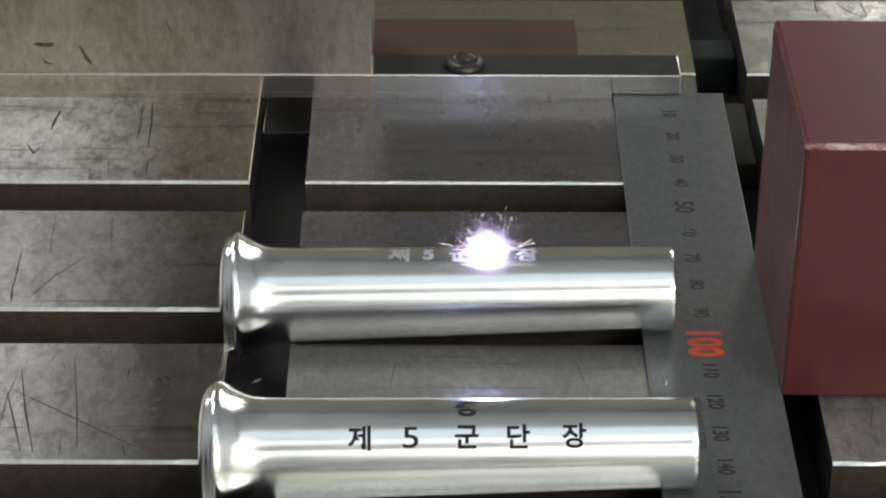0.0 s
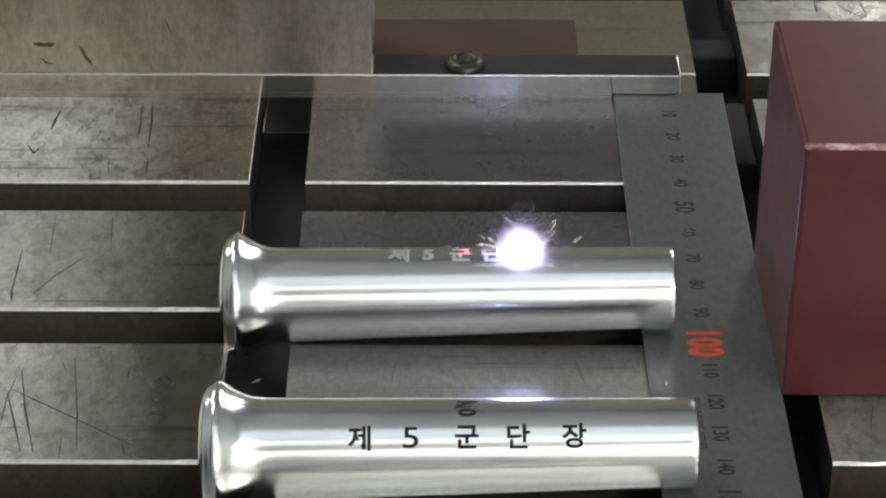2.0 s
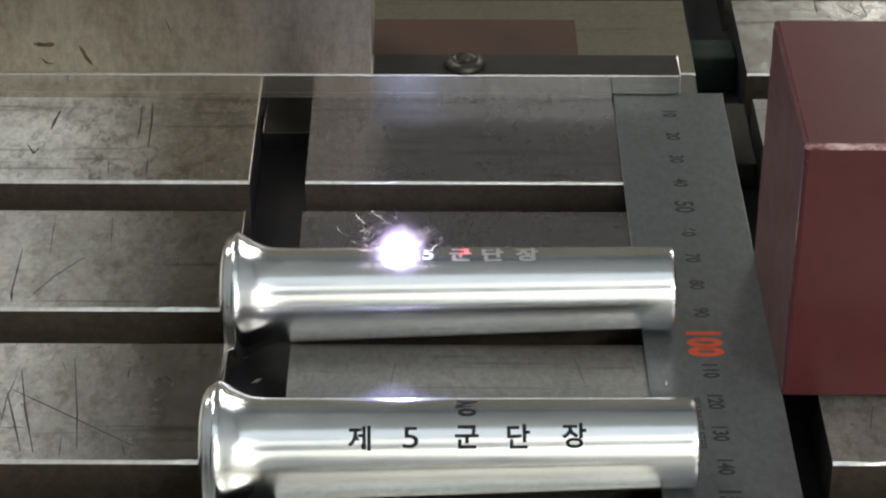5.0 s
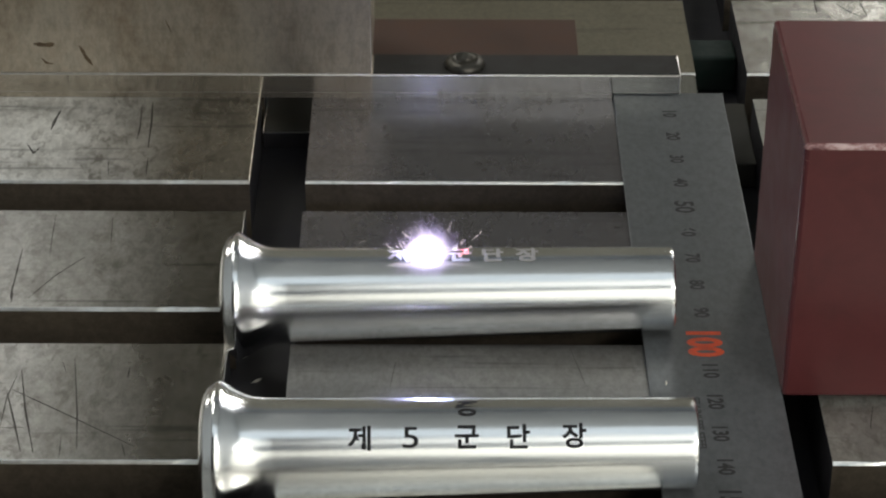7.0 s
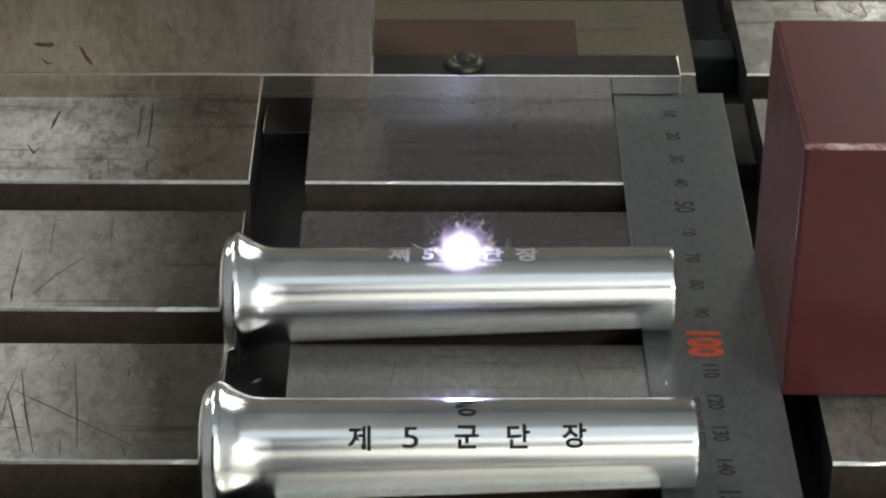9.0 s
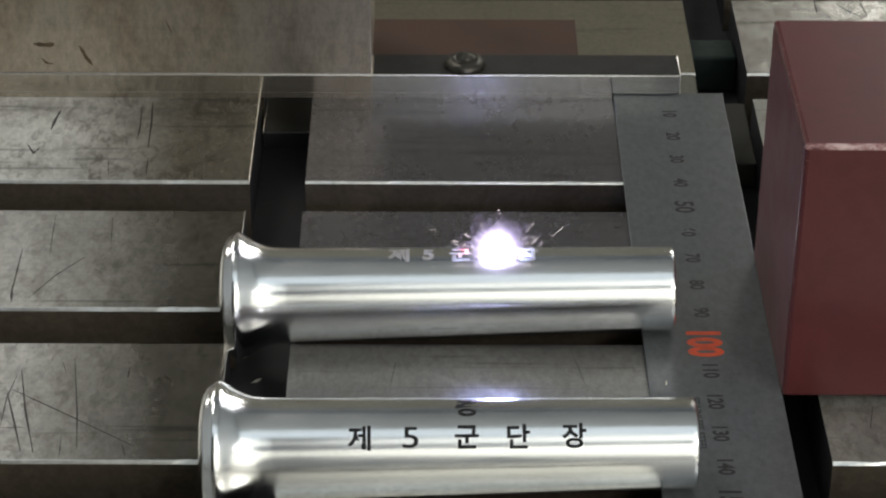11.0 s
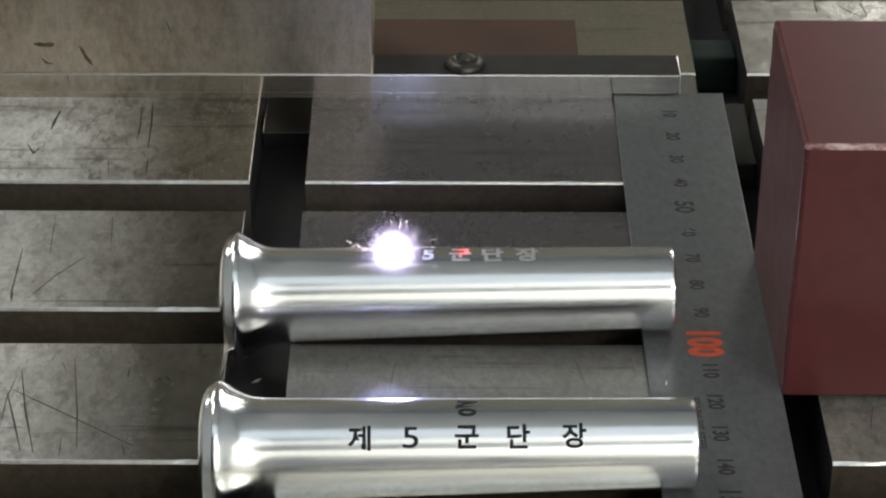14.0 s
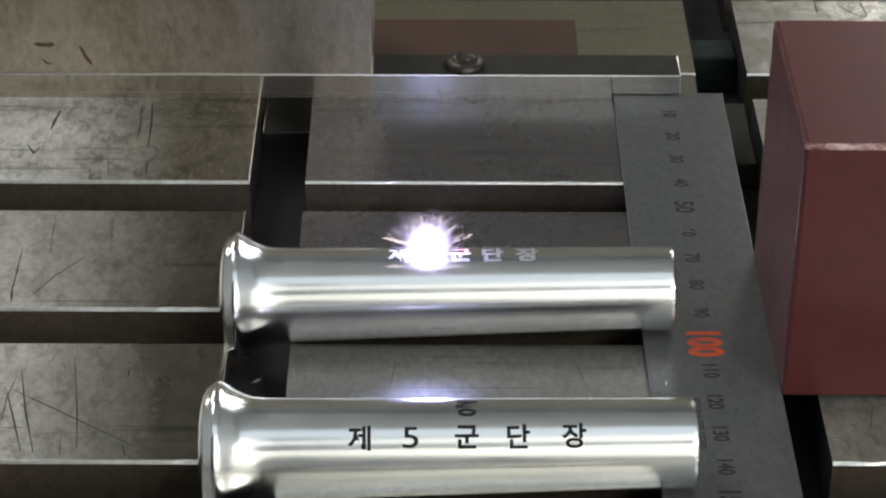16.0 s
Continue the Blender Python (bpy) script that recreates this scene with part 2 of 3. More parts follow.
def empty(name, m=None):
    ob = new(name)
    ob.empty_display_size = 0.01
    if m is not None:
        ob.matrix_world = m
    return ob


# ---- unseen room that closes the place; wall tones set what the metal mirrors ----
for name, dims, m in (
        ("wall_front", (-1.5, 1.5, -1.62, -1.55, -0.9, 1.9), PAINT),
        ("wall_back", (-1.5, 1.5, 1.05, 1.12, -0.9, 1.08), PAINT_DARK),
        ("wall_back_top", (-1.5, 1.5, 1.05, 1.12, 1.08, 1.9), PAINT_MID),
        ("wall_left", (-1.57, -1.5, -1.62, 1.12, -0.9, 1.9), PAINT),
        ("wall_right", (1.5, 1.57, -1.62, 1.12, -0.9, 1.9), PAINT),
        ("ceiling", (-1.57, 1.57, -1.62, 1.12, 1.9, 1.97), PAINT),
        ("floor", (-1.57, 1.57, -1.62, 1.12, -0.97, -0.9), FLOOR)):
    tagged(part(name, box_bm(*dims), m), "plain painted workshop " + name.split("_")[0], name.split("_")[0], kind="structure")

# ---- slotted table ----
FRONTS = (108.9, 59.1, 9.4, -40.1, -89.4, -139.1, -188.8, -238.5, -288.2, -337.9, -387.6, -437.3, -487.0)
COLUMNS = ((-330.0, -40.0), (-28.0, 60.3), (72.3, 360.0))
table = empty("machine_table")
tagged(table, "worn steel machine table with parallel and cross slots", "machine table")
part("bed", box_bm(-0.33, 0.36, -0.487, 0.15, -0.06, -0.0145), DARK, table, "near-black table bed under the slots, their shade in its colour")
part("pedestal", box_bm(-0.25, 0.28, -0.42, 0.12, -0.9, -0.0602, 0.004), DARK, table)


def slat(x0, x1, y0, y1, seed, b=0.42):
    """One table land: worn rounded rims, T undercut, a slightly uneven front rim."""
    rng = random.Random(seed)
    bm = bmesh.new()
    n = max(2, int((x1 - x0) / 2.5))
    prof = [(y0 + 0.0, -14.4), (y0, -b), (y0 + b * 0.6, -b * 0.23), (y0 + b, 0.0), (y1 - 0.12, 0.0), (y1 - 0.04, -0.04), (y1, -0.12), (y1, -14.4)]
    rings = []
    wob = [0.0]
    for k in range(n + 1):
        wob.append(wob[-1] * 0.6 + rng.uniform(-0.07, 0.07))
    for k in range(n + 1):
        x = x0 + (x1 - x0) * k / n
        w = wob[k]
        nick = rng.uniform(0.04, 0.14) if rng.random() < 0.06 else 0.0
        ring = []
        for i, (y, z) in enumerate(prof):
            dy = dz = 0.0
            if i in (2, 3):
                dy = max(-0.1, w) + nick
                dz = -max(0, w) * 0.5 * (i == 2) - nick * 0.4 * (i == 2)
            ring.append(bm.verts.new((x * MM, (y + dy) * MM, (z + dz) * MM)))
        rings.append(ring)
    for a, c in zip(rings, rings[1:]):
        for i in range(len(prof) - 1):
            f = bm.faces.new((a[i], c[i], c[i + 1], a[i + 1]))
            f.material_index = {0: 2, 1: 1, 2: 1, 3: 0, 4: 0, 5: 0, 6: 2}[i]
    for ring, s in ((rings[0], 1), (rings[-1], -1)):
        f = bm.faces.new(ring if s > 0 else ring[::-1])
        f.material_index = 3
    bmesh.ops.recalc_face_normals(bm, faces=bm.faces[:])
    ends = [e for e in bm.edges if len(e.link_faces) == 2 and {f.material_index for f in e.link_faces} == {0, 3} and x1 < 0 and e.verts[0].co.x > (x1 - 1) * MM and abs(e.verts[0].co.x - e.verts[1].co.x) < 1e-6 and e.calc_length() > 0.01]
    got = bmesh.ops.bevel(bm, geom=ends, offset=0.00022, segments=1, affect="EDGES")
    for f in got["faces"]:
        f.material_index = 1
    return bm


for ci, (x0, x1) in enumerate(COLUMNS):
    for ri, (front, behind) in enumerate(zip(FRONTS[1:], FRONTS)):
        part("slat", slat(x0, x1, front, behind - 12.0, ci * 10 + ri, 0.62 if ci == 0 else 0.5), (SLAT_BOUNCE if front < -150 else SLAT_NEAR if ci == 1 and front < -120 else (SLAT_SCUFF if front > -45 else SLAT_FALLOFF, SLAT_BACK if front > 0 else SLAT, SLAT_WORN if front > 0 else SLAT_DULL)[ci], EDGE, WALL, DARK), table)

# lower ledge that shows in the cross slots
ledge_bm = box_bm(-0.0399, -0.0281, -0.0012, 0.04, -0.0144, -0.010, 0.0003)
for f in ledge_bm.faces:
    if f.normal.y < -0.9:
        f.material_index = 2
part("ledge", ledge_bm, (LEDGE, EDGE, DARK), table)
part("ledge", box_bm(0.0604, 0.0722, -0.018, 0.01, -0.0144, -0.008, 0.0004), (LEDGE, LEDGE), table)


def scratch(points, width, z=0.00003):
    """A thin groove as a ribbon that tapers to both ends, on the table top."""
    bm = bmesh.new()
    pts = [Vector((x * MM, y * MM, z)) for x, y in points]
    fine = []
    for a, b in zip(pts, pts[1:]):
        for k in range(5):
            fine.append(a.lerp(b, k / 5))
    fine.append(pts[-1])
    pairs = []
    for i, q in enumerate(fine):
        d = (fine[min(i + 1, len(fine) - 1)] - fine[max(i - 1, 0)]).normalized()
        s = Vector((-d.y, d.x, 0)) * width * MM * (0.25 + 0.75 * math.sin(math.pi * (i + 0.3) / (len(fine) - 0.4))) * random.uniform(0.6, 1.1)
        pairs.append((bm.verts.new(q + s), bm.verts.new(q - s)))
    for (a, b), (c, d) in zip(pairs, pairs[1:]):
        bm.faces.new((a, b, d, c))
    bmesh.ops.recalc_face_normals(bm, faces=bm.faces[:])
    for f in bm.faces:
        if f.normal.z < 0:
            f.normal_flip()
    return bm


SCRATCH_LINES = (
    (((-64.2, -5.2), (-63.6, -13.8), (-63.2, -25.7)), 0.27),
    (((-66.5, -6.0), (-65.9, -16.4), (-66.0, -21.7)), 0.18),
    (((-84.5, -8.8), (-85.2, -13.2), (-85.6, -17.8)), 0.36),
    (((-90.0, -24.1), (-88.0, -28.3), (-87.1, -25.8)), 0.30),
    (((-62.8, -30.1), (-62.5, -37.9)), 0.15),
    (((-71.3, -31.4), (-70.6, -37.4)), 0.12),
    (((-80.8, -116.9), (-78.0, -126.8), (-75.4, -136.3)), 0.21),
    (((-78.9, -110.4), (-76.4, -123.2), (-73.1, -136.6)), 0.24),
    (((-79.7, -116.9), (-69.4, -124.1), (-54.6, -134.8)), 0.18),
    (((-69.2, -106.6), (-66.5, -124.9), (-65.3, -135.4)), 0.15),
    (((-80.3, -128.5), (-80.4, -119.6), (-79.5, -112.3)), 0.15),
    (((-80.3, -128.9), (-75.9, -128.9)), 0.12),
    (((-58.3, -109.4), (-58.4, -113.1)), 0.18),
    (((-68.6, -132.0), (-68.2, -137.6)), 0.12),
    (((-71.7, -70.3), (-77.1, -77.8), (-81.1, -85.6)), 0.18),
    (((-85.0, -80.9), (-84.3, -87.1)), 0.30),
    (((-84.9, -67.1), (-84.8, -75.7), (-84.7, -84.0)), 0.18),
    (((-67.7, -54.8), (-66.8, -67.0)), 0.11),
    (((-79.7, -53.8), (-79.4, -62.7), (-78.9, -70.3)), 0.11),
    (((-71.5, -107.6), (-70.2, -111.3)), 0.09),
    (((-57.3, -133.6), (-56.2, -137.5)), 0.12),
    (((-58.6, 3.4), (-58.3, -3.3)), 0.09),
    (((97.7, 46.3), (100.1, 41.7), (103.7, 38.1)), 0.18),
    (((103.7, 47.2), (104.5, 38.7)), 0.24),
    (((92.7, 47.8), (92.5, 40.2)), 0.21),
    (((82.1, -121.5), (80.6, -128.6)), 0.09),
    (((-7.5, -107.2), (-8.5, -116.5)), 0.07),
    (((26.3, -103.3), (28.5, -114.5)), 0.07),
)
for pts, wd in SCRATCH_LINES:
    part("scratch", scratch(pts, wd), SCRATCH, table)

# ---- back fence, upright block and what lies behind ----
BAR_FRONT, BAR_BACK, BAR_TOP = -0.00262, 0.0071, 0.0060
fence = empty("fence_bar")
tagged(fence, "brushed steel stop bar seated in the table slot", "fence bar")


def joined(*pieces):
    """Several bmeshes as one."""
    bm = pieces[0]
    for extra in pieces[1:]:
        me = bpy.data.meshes.new("piece")
        extra.to_mesh(me)
        extra.free()
        bm.from_mesh(me)
        bpy.data.meshes.remove(me)
    return bm


def bar_bm(x0, x1, rebate, keys):
    """A stretch of flat bar with keys in the slot; beyond the rebate it sits over the rule."""
    return joined(box_bm(x0, x1, BAR_FRONT, BAR_BACK, 0.00105, BAR_TOP, 0.0003, square_at=-0.0143),
                  box_bm(x0, rebate, BAR_FRONT + 0.00002, BAR_BACK - 0.0001, 0.00001, 0.0013),
                  *[box_bm(a, b, BAR_FRONT + 0.0002, 0.0090, -0.0143, 0.0) for a, b in keys])


part("bar", bar_bm(-0.0143, 0.0557, 0.0402, [(-0.0143, 0.0600)]), (FENCE, EDGE), fence, "brushed steel bar with a bright rim")
part("bar", bar_bm(-0.33, -0.0143, -0.0143, [(-0.33, -0.0404), (-0.0276, -0.0143)]), (FENCE_WARM, EDGE), fence, "browner stretch of the bar")
# thin near-black layer on the bar's top
part("top_face", box_bm(-0.0142, 0.0553, BAR_FRONT + 0.0005, BAR_BACK - 0.0002, BAR_TOP, BAR_TOP + 0.00012), FENCE_TOP, fence, "near-black top of the bar")


def screw_bm():
    prof = [(0.0, 0.0046), (0.0006, 0.0047), (0.0014, 0.0042), (0.0019, 0.0032), (0.0021, 0.0022), (0.0009, 0.0020), (0.0009, 0.0)]
    bm = lathe(prof, 48)
    bmesh.ops.rotate(bm, verts=bm.verts[:], matrix=Matrix.Rotation(-math.pi / 2, 3, "Y"))
    return bm


screw = part("screw", screw_bm(), SCREW, fence, "round-headed socket screw", smooth=True)
screw.location = (0.0066, 0.0016, BAR_TOP + 0.00012)

# an upright block on the bar, its face a little behind the bar's front rim
FACE = BAR_FRONT + 0.0003
plate = part("upright_block", box_bm(-0.33, -0.0145, FACE, FACE + 0.030, BAR_TOP + 0.00002, 0.0290, 0.00018), (PLATE, EDGE))
tagged(plate, "brown-stained ground steel block standing on the stop bar", "steel block")
for pts, wd in (((-80.2, 13.0), (-79.0, 10.2), (-77.6, 8.0)), 0.55), (((-90.5, 13.4), (-87.5, 13.1), (-85.8, 13.4)), 0.75), (((-89.0, 9.8), (-88.0, 8.6), (-86.4, 8.3)), 0.3), (((-60.5, 19.5), (-59.4, 16.5)), 0.16):
    part("smudge", scratch(pts, wd, 0.0), STAIN, plate).matrix_local = pose(0, FACE - 0.00003, 0, 90)
# A blurred red reflection in the steel, built as a thin coloured layer.
painted_tone = part("red_reflection", box_bm(-0.018, 0.0335, 0.0135, 0.0360, 0.00005, 0.00035, 0.0001), (RED_REFLECTION, RED_REFLECTION))
tagged(painted_tone, "thin dull red layer standing in for a reflection in the table", "sheet")
nut = part("green_block", box_bm(0.0606, 0.0720, 0.0270, 0.0365, -0.0144, -0.005, 0.0008), (GREEN, GREEN), None)
tagged(nut, "dark green plastic block sunk in the cross slot", "plastic block")

# ---- steel rule ----
rule = empty("steel_rule")
tagged(rule, "satin stainless steel rule with black and red numerals", "ruler")
part("blade", box_bm(0.0404, 0.0654, -0.31, -0.0017, 0.0001, 0.0010, 0.00015), (RULER, RULER), rule)


def rule_text(text, size, x, y, material, name, squash=1.0, bold=0.0):
    bm = glyphs(text, size, bold)
    for v in bm.verts:
        a, b = v.co.x, v.co.y
        v.co = Vector((x + b, y - a * squash, 0.00104))
    bm.normal_update()
    for f in bm.faces:
        if f.normal.z < 0:
            f.normal_flip()
    return part(name, bm, material, rule)


for n in range(1, 16):
    big = n % 5 == 0
    size = 0.0040 if not big else 0.0056
    x = 0.0526
    if n == 10:
        rule_text("100", 0.0088, 0.0523, -0.1025, RED_INK, "numeral", 0.72, 0.0004)
    else:
        rule_text(str(n * 10), size, x, -n * 0.0100 - 0.0016, INK, "numeral", 0.85, 0.00014)
rule_text("STAINLESS STEEL", 0.0021, 0.0489, -0.1284, INK, "stamp", 1.05, 0.00004)

# ---- red block ----
block_bm = box_bm(0.0650, 0.150, -0.1202, -0.0714, 0.0012, 0.0556, 0.0009, 3)
for f in block_bm.faces:
    c = f.calc_center_median()
    if f.material_index:
        f.material_index = 1 if c.z > 0.053 and c.y < -0.117 else 2
block = part("red_block", block_bm, (RED, RED_EDGE, RED_CORNER))
tagged(block, "brick-red enamelled metal block with rubbed edges", "metal block")

# ---- batons ----
LEN = 0.0875
PROFILE = [(0.0, 0.0), (0.0, 7.6), (0.15, 8.8), (0.55, 10.2), (1.0, 11.15), (1.5, 11.6), (1.9, 11.75), (2.3, 12.05), (2.7, 12.35), (3.1, 12.45), (3.6, 12.4), (4.3, 12.05), (5.1, 11.5), (6.0, 10.9),
           (7.0, 10.35), (8.2, 9.85), (9.6, 9.5), (11.2, 9.35), (13.5, 9.28), (18.0, 9.22), (30.0, 9.03), (45.0, 8.80), (60.0, 8.57), (75.0, 8.34),
           (86.4, 8.17), (87.15, 8.15), (87.4, 8.02), (87.5, 7.8), (87.5, 0.0)]


def radius_at(x):
    for (xa, ra), (xb, rb) in zip(PROFILE, PROFILE[1:]):
        if xa * MM <= x <= xb * MM and xb > xa:
            return (ra + (rb - ra) * (x / MM - xa) / (xb - xa)) * MM
    return 0.008


def baton_text(baton, text, size, x, phi, material, name, bold=0.0, wide=1.0):
    bm = rows_cut(glyphs(text, size, bold), 0.003, 0.00035)
    for v in bm.verts:
        px = x + v.co.x * wide
        r = radius_at(px) + 0.00004
        a = radians(phi) + v.co.y / r
        v.co = Vector((px, -r * math.cos(a), r * math.sin(a)))
    part(name, bm, material, baton)


def baton(left, right, label):
    d = Vector(right) - Vector(left)
    x = d.normalized()
    z = (Vector((0, 0, 1)) - x * x.z).normalized()
    y = z.cross(x)
    m = Matrix((x, y, z)).transposed().to_4x4()
    m.translation = left
    ob = empty("baton", m)
    cut = next(i for i, (a, r) in enumerate(PROFILE) if a > 86)
    part("body", lathe([(a * MM, r * MM) for a, r in PROFILE[:cut + 1]], 128), ALU, ob, smooth=True)
    part("end_cap", lathe([(a * MM, r * MM) for a, r in PROFILE[cut:]], 128), ALU, ob, "rounded end cap", smooth=True)
    return tagged(ob, label, "baton", "polished batons")


UP_L, UP_R = (-0.0412, -0.0953, 0.0070), (0.0462, -0.0954, 0.0092)
LO_L, LO_R = (-0.0412, -0.1450, 0.0070), (0.0462, -0.1452, 0.0092)
upper = baton(UP_L, UP_R, "polished aluminium baton with frosted fresh lettering, in a slot")
lower = baton(LO_L, LO_R, "polished aluminium baton with black lettering, in a slot")
WORD = (("제", -6.8, -12.9), ("5", -1.1, -4.0), ("군", 5.1, 5.8), ("단", 11.3, 14.8), ("장", 17.9, 24.5))
for ch, xu, xl in WORD:
    baton_text(upper, ch, 0.0048, xu * MM - UP_L[0], 90, MARK, "letter", 0.00019)
    baton_text(lower, ch, 0.0054 if ch == "5" else 0.0047, xl * MM - LO_L[0], 48, MARK_DARK, "letter", 0.00004 if ch == "5" else 0.00013, 1.25 if ch == "5" else 1.0)
baton_text(lower, "증", 0.0047, 5.9 * MM - LO_L[0], 88, MARK_DARK, "letter", 0.00015)


# ---- chips ----
def chip(x, y, z, s, turn, label):
    bm = bmesh.new()
    a = [bm.verts.new(Vector(c) * s) for c in ((-1.3, -0.5, 0), (0.1, -0.4, 0), (1.4, 0.7, 0), (-0.2, 0.35, 0), (-0.1, 0.0, 0.45))]
    bm.faces.new((a[0], a[3], a[2], a[1]))
    for i, j in ((0, 1), (1, 2), (2, 3), (3, 0)):
        bm.faces.new((a[i], a[j], a[4]))
    ob = part("chip", bm, CHIP)
    ob.matrix_world = pose(x, y, z, 0, 0, turn)
    tagged(ob, label, "chip", "loose chips")


chip(-0.0356, -0.0935, -0.01448, 0.0010, 15, "pale metal chip on the floor of the slot")
chip(0.0438, -0.1155, 0.00102, 0.0006, 60, "tiny pale chip on the steel rule")

# ---- unseen dark panel added beside the camera to shade the left side ----
screen = empty("light_blocker")
tagged(screen, "unseen dark panel on feet, added to block light from the left side", "screen")
part("panel", box_bm(-0.32, 0.32, -0.008, 0.008, -0.70, 0.98, 0.004), BLOCKER_DARK, screen)
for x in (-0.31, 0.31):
    part("upright", box_bm(x - 0.012, x + 0.012, -0.014, 0.014, -0.87, 1.0, 0.003), BLOCKER_DARK, screen)
    part("foot", box_bm(x - 0.02, x + 0.02, -0.10, 0.10, -0.898, -0.871, 0.004), BLOCKER_DARK, screen)

# ---- laser spark ----
spark = empty("laser_spark")
tagged(spark, "blinding violet-white laser spark with flying streaks", "spark")


def puff(radius, seed, spike, lift=0.0, sub=4):
    bm = bmesh.new()
    bmesh.ops.create_icosphere(bm, subdivisions=sub, radius=1)
    for v in bm.verts:
        d = v.co.normalized()
        k = noise.noise(d * 3.0 + Vector((seed, 0, 0))) * 0.6 + noise.noise(d * 9.0 + Vector((0, seed, 0))) * 0.4
        v.co = d * radius * (1 + spike * k)
        v.co.z += lift
    return bm


CORE = glow("spark_core", (0.46, 0.53, 1.0), 130)
part("core", puff(0.0026, 1.0, 0.13), CORE, spark, "white-hot core", smooth=True)


def spray_bm(count, seed, r0, reach, thick, squash):
    """Fine rays that thin out with distance, denser towards the sky."""
    rng = random.Random(seed)
    verts, faces = [], []
    for _ in range(count):
        while True:
            d = Vector((rng.gauss(0, 1), rng.gauss(0, 1), rng.gauss(0, 1) + 0.25)).normalized()
            if d.z > -0.75:
                break
        side = d.orthogonal().normalized()
        side = (Matrix.Rotation(rng.uniform(0, 6.28), 3, d) @ side)
        other = d.cross(side)
        end = r0 + min(3.2, rng.expovariate(1.0)) * reach
        if d.z < 0:
            end = r0 + (end - r0) * squash
        w = thick * rng.uniform(0.6, 1.4)
        k = len(verts)
        a = d * (r0 * 0.8)
        for c in (side, side * -0.5 + other * 0.87, side * -0.5 - other * 0.87):
            verts.append(a + c * w)
        verts.append(d * end)
        faces += [(k, k + 1, k + 3), (k + 1, k + 2, k + 3), (k + 2, k, k + 3)]
    me = bpy.data.meshes.new("spray")
    me.from_pydata(verts, [], faces)
    bm = bmesh.new()
    bm.from_mesh(me)
    bpy.data.meshes.remove(me)
    return bm


def bloom_bm(count, seed, r0, reach, size):
    """Glowing motes round the core that thin out evenly with distance."""
    rng = random.Random(seed)
    verts, faces = [], []
    corners = [Vector(c) * size for c in ((1, 1, 1), (1, -1, -1), (-1, 1, -1), (-1, -1, 1))]
    for _ in range(count):
        d = Vector((rng.gauss(0, 1), rng.gauss(0, 1), rng.gauss(0, 1))).normalized()
        c = d * (r0 + rng.expovariate(1.0) * reach)
        if c.z < -0.0021:
            c.z = -0.0042 - c.z
        turn = Matrix.Rotation(rng.uniform(0, 6.28), 3, d)
        k = len(verts)
        verts += [c + turn @ q for q in corners]
        faces += [(k, k + 1, k + 2), (k, k + 3, k + 1), (k, k + 2, k + 3), (k + 1, k + 3, k + 2)]
    me = bpy.data.meshes.new("bloom")
    me.from_pydata(verts, [], faces)
    bm = bmesh.new()
    bm.from_mesh(me)
    bpy.data.meshes.remove(me)
    return bm


# Rays and motes added round the core to stand in for lens bloom.
sprays = []
for name, bm, color, power in (
        ("spray", spray_bm(1800, 21, 2.4 * MM, 0.5 * MM, 0.030 * MM, 0.6), (0.95, 0.90, 1.0), 3.0),
        ("bloom", bloom_bm(60000, 31, 2.5 * MM, 0.85 * MM, 0.012 * MM), (0.80, 0.70, 1.0), 2.6),
        ("bloom", bloom_bm(80000, 37, 2.7 * MM, 1.5 * MM, 0.006 * MM), (0.66, 0.54, 1.0), 4.0)):
    sprays.append(part(name, bm, glow(name + "_glow", color, power), spark, "violet halo of fine motes and rays, added for lens bloom"))
    tagged(sprays[-1], kind="stuff")

STREAK = glow("spark_streak", (1.0, 0.88, 0.86), 4.0)


def streak_bm(length, bend, thick):
    bm = bmesh.new()
    rings = []
    for k in range(7):
        t = k / 6
        c = Vector((bend * t * t, 0, length * (t - 0.5)))
        r = thick * (0.25 + 0.75 * t) if k < 6 else thick * 0.3
        rings.append([bm.verts.new(c + Vector((r * math.cos(a), r * math.sin(a), 0))) for a in (0, math.pi / 2, math.pi, 3 * math.pi / 2)])
    for a, b in zip(rings, rings[1:]):
        for i in range(4):
            bm.faces.new((a[i], a[(i + 1) % 4], b[(i + 1) % 4], b[i]))
    bm.faces.new(rings[0][::-1])
    bm.faces.new(rings[-1])
    return bm


streaks = []
for i in range(40):
    rng = random.Random(100 + i)
    streaks.append(part("streak", streak_bm(rng.uniform(0.0009, 0.0030), rng.uniform(-0.0012, 0.0012), rng.uniform(0.000011, 0.000025)), STREAK, spark, smooth=True))

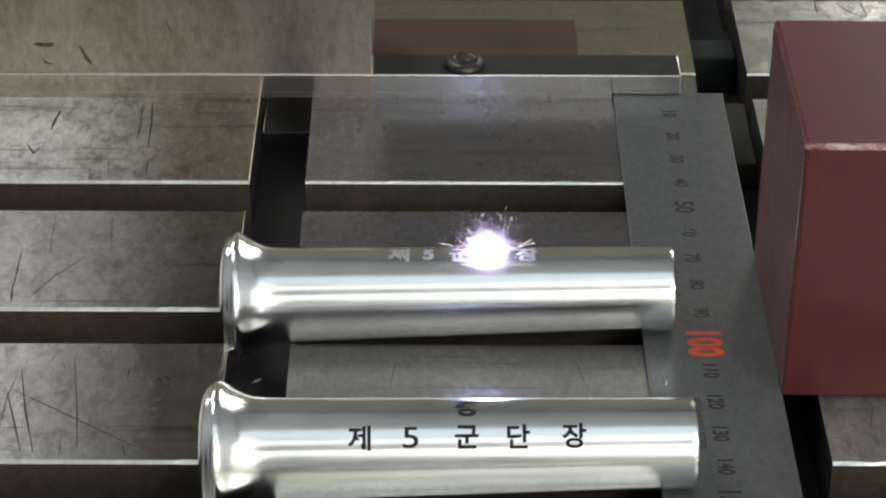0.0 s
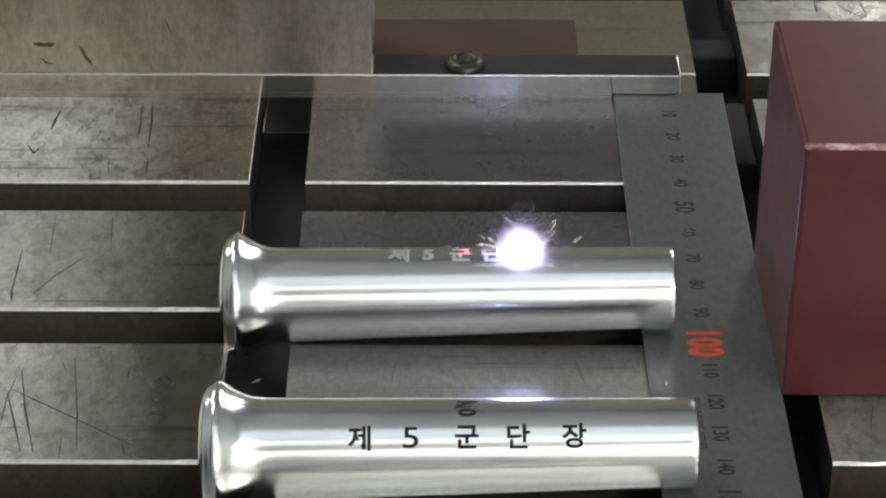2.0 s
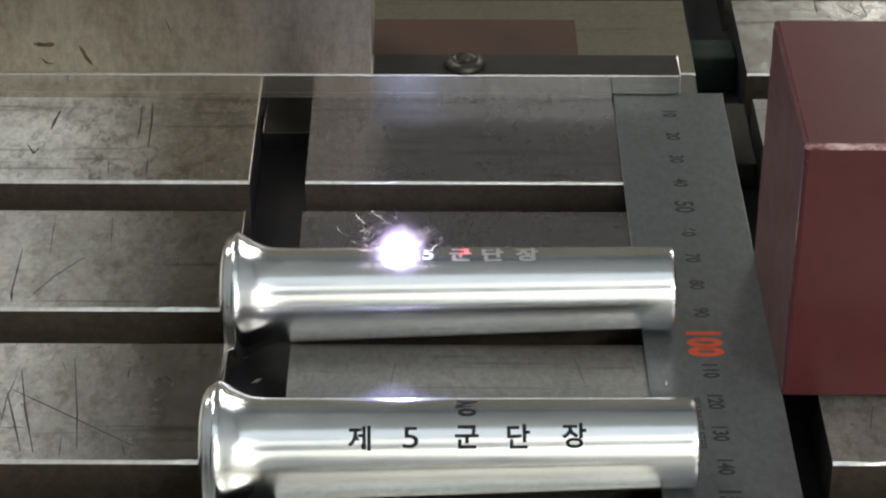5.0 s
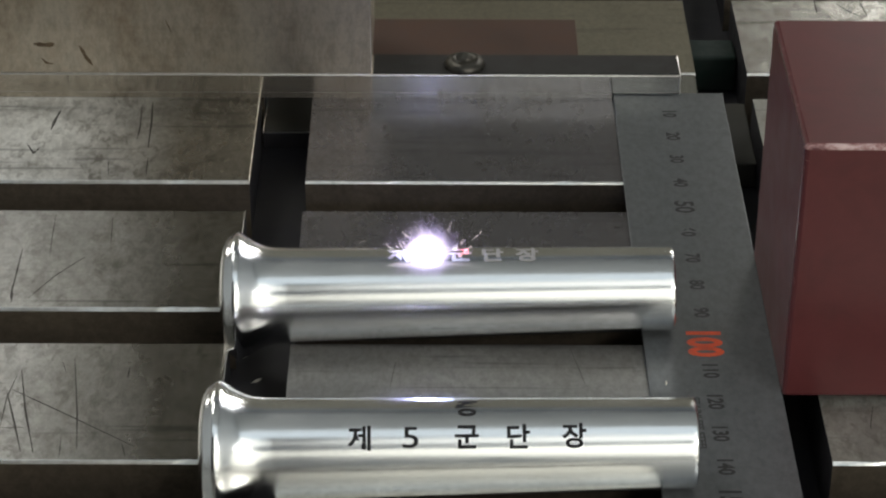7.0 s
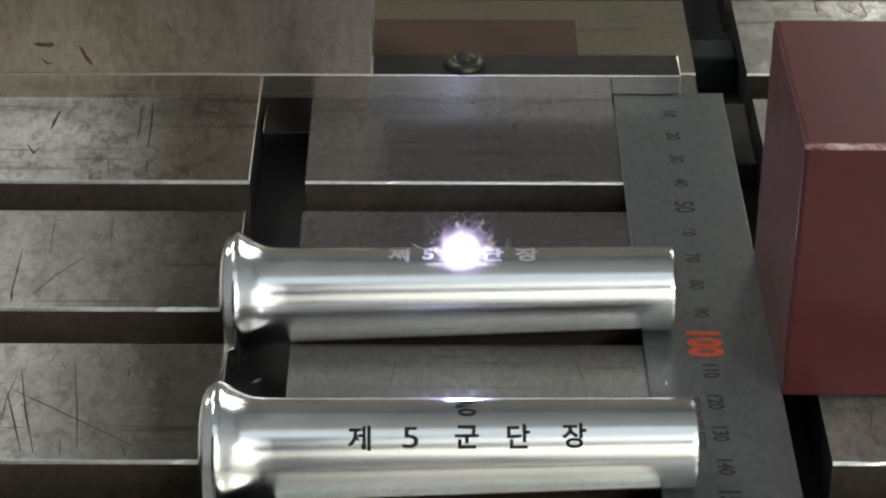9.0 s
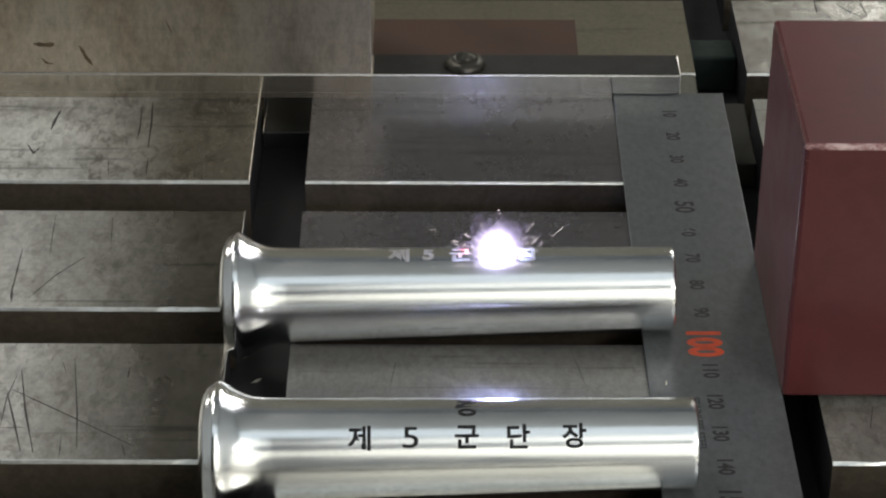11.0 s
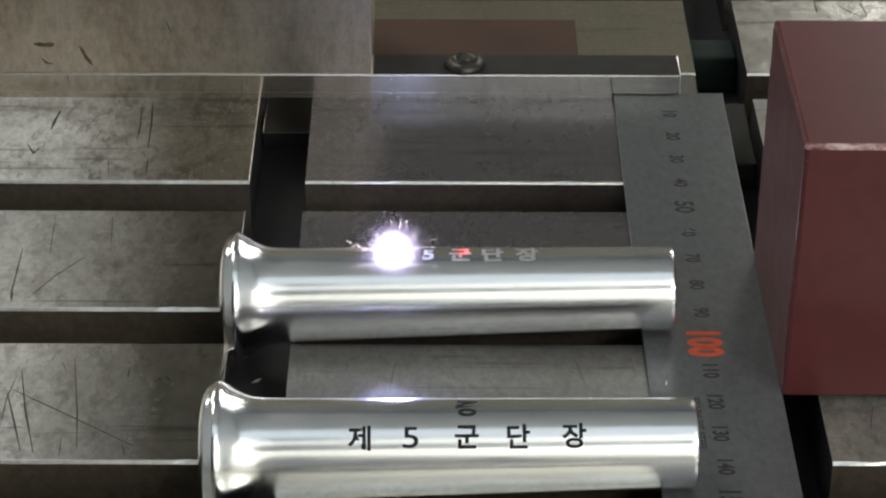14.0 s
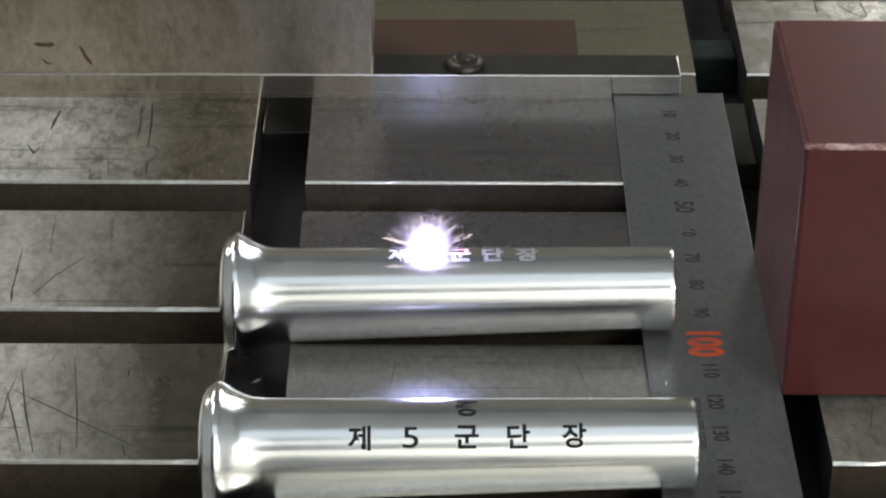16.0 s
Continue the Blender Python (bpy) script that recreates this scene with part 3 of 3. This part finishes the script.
def motions():
    """The spark runs along the lettering; its streaks fly out and fall back into the glare."""
    walk(spark, [(t, pose((10.0 + (x - 862) * 0.1086) * MM, -0.0953, (17.6 - (y - 442) * 0.132) * MM)) for t, x, y in (
        (0, 862, 444), (0.1, 869, 443), (0.2, 863, 443), (0.3, 867, 441), (0.4, 863, 445), (0.5, 865, 447),
        (0.6, 868, 448), (0.7, 876, 447), (0.8, 876, 449), (0.9, 882, 446), (1, 880, 437), (1.1, 878, 437),
        (1.2, 883, 437), (1.3, 880, 441), (1.4, 880, 441), (1.5, 920, 434), (1.6, 925, 434), (1.8, 926, 436),
        (2, 923, 439), (2.2, 928, 442), (2.4, 932, 446), (2.5, 933, 448), (2.7, 931, 447), (2.9, 931, 449),
        (3, 938, 450), (3.2, 936, 450), (3.4, 939, 438), (3.5, 945, 438), (3.7, 943, 441), (3.8, 694, 434),
        (4, 696, 436), (4.2, 693, 446), (4.5, 696, 446), (4.7, 710, 436), (5, 707, 442), (5.3, 715, 443),
        (5.6, 718, 440), (5.9, 717, 447), (6.1, 715, 446), (6.2, 757, 434), (6.3, 757, 437), (6.5, 753, 442),
        (6.7, 753, 442), (6.9, 753, 446), (7, 756, 447), (7.2, 756, 446), (7.4, 801, 447), (7.5, 804, 452),
        (7.7, 814, 450), (7.9, 800, 434), (8, 805, 434), (8.2, 812, 434), (8.5, 808, 441), (8.7, 808, 442),
        (9, 817, 444), (9.2, 812, 446), (9.5, 818, 448), (9.8, 862, 444), (10.2, 863, 445), (10.5, 872, 448),
        (10.8, 880, 437), (11.3, 880, 444), (11.4, 905, 438), (11.5, 926, 434), (11.7, 923, 436), (11.9, 922, 439),
        (12, 926, 439), (12.2, 931, 443), (12.4, 933, 444), (12.5, 930, 447), (12.7, 934, 449), (12.9, 934, 450),
        (13, 939, 450), (13.2, 944, 434), (13.3, 946, 438), (13.4, 944, 441), (13.5, 944, 445), (13.6, 693, 434),
        (13.7, 694, 434), (13.8, 694, 436), (14, 696, 442), (14.1, 695, 443), (14.2, 692, 447), (14.4, 696, 448),
        (14.5, 710, 435), (14.7, 709, 440), (14.8, 706, 440), (15, 709, 447), (15.2, 715, 446), (15.3, 719, 438),
        (15.5, 717, 440), (15.7, 717, 448), (15.8, 713, 449), (16, 757, 432),
    )])
    # the added panel slides in to dim the left side
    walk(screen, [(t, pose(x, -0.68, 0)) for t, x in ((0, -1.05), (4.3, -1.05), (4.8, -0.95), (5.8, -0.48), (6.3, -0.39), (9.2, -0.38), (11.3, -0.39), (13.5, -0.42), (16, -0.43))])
    for i, ob in enumerate(sprays):
        rng = random.Random(900 + i)
        walk(ob, [(k * 0.2, pose(0, 0, 0, rng.uniform(-14, 14), rng.uniform(-22, 22), rng.uniform(-22, 22))) for k in range(81)])
    for i, ob in enumerate(streaks):
        rng = random.Random(500 + i)
        t, lean, rows = 0.0, rng.uniform(-60, 60), []
        first = True
        while t < 15.6:
            far = rng.uniform(5.0, 9.0) if rng.random() < 0.8 else rng.uniform(9, 14)
            up = rng.uniform(0.16, 0.34)
            lean = max(-68, min(68, lean + rng.uniform(-75, 75)))
            phase = rng.uniform(0.1, 0.9) if first else 0.0
            first = False
            def at(r, a, drop=0.0):
                return pose(math.sin(radians(a)) * r * MM, -0.002, (math.cos(radians(a)) * r - drop) * MM, 0, a, 0)
            rows.append((t, at(3.2 + phase * (far - 3.2), lean)))
            rows.append((t + up * (1 - phase * 0.8), at(far, lean + rng.uniform(-6, 6), rng.uniform(0, 0.8))))
            t += up * (1 - phase * 0.8) + 0.07
        rows.append((16.0, at(rng.uniform(4.5, 8), lean)))
        walk(ob, rows)


motions()
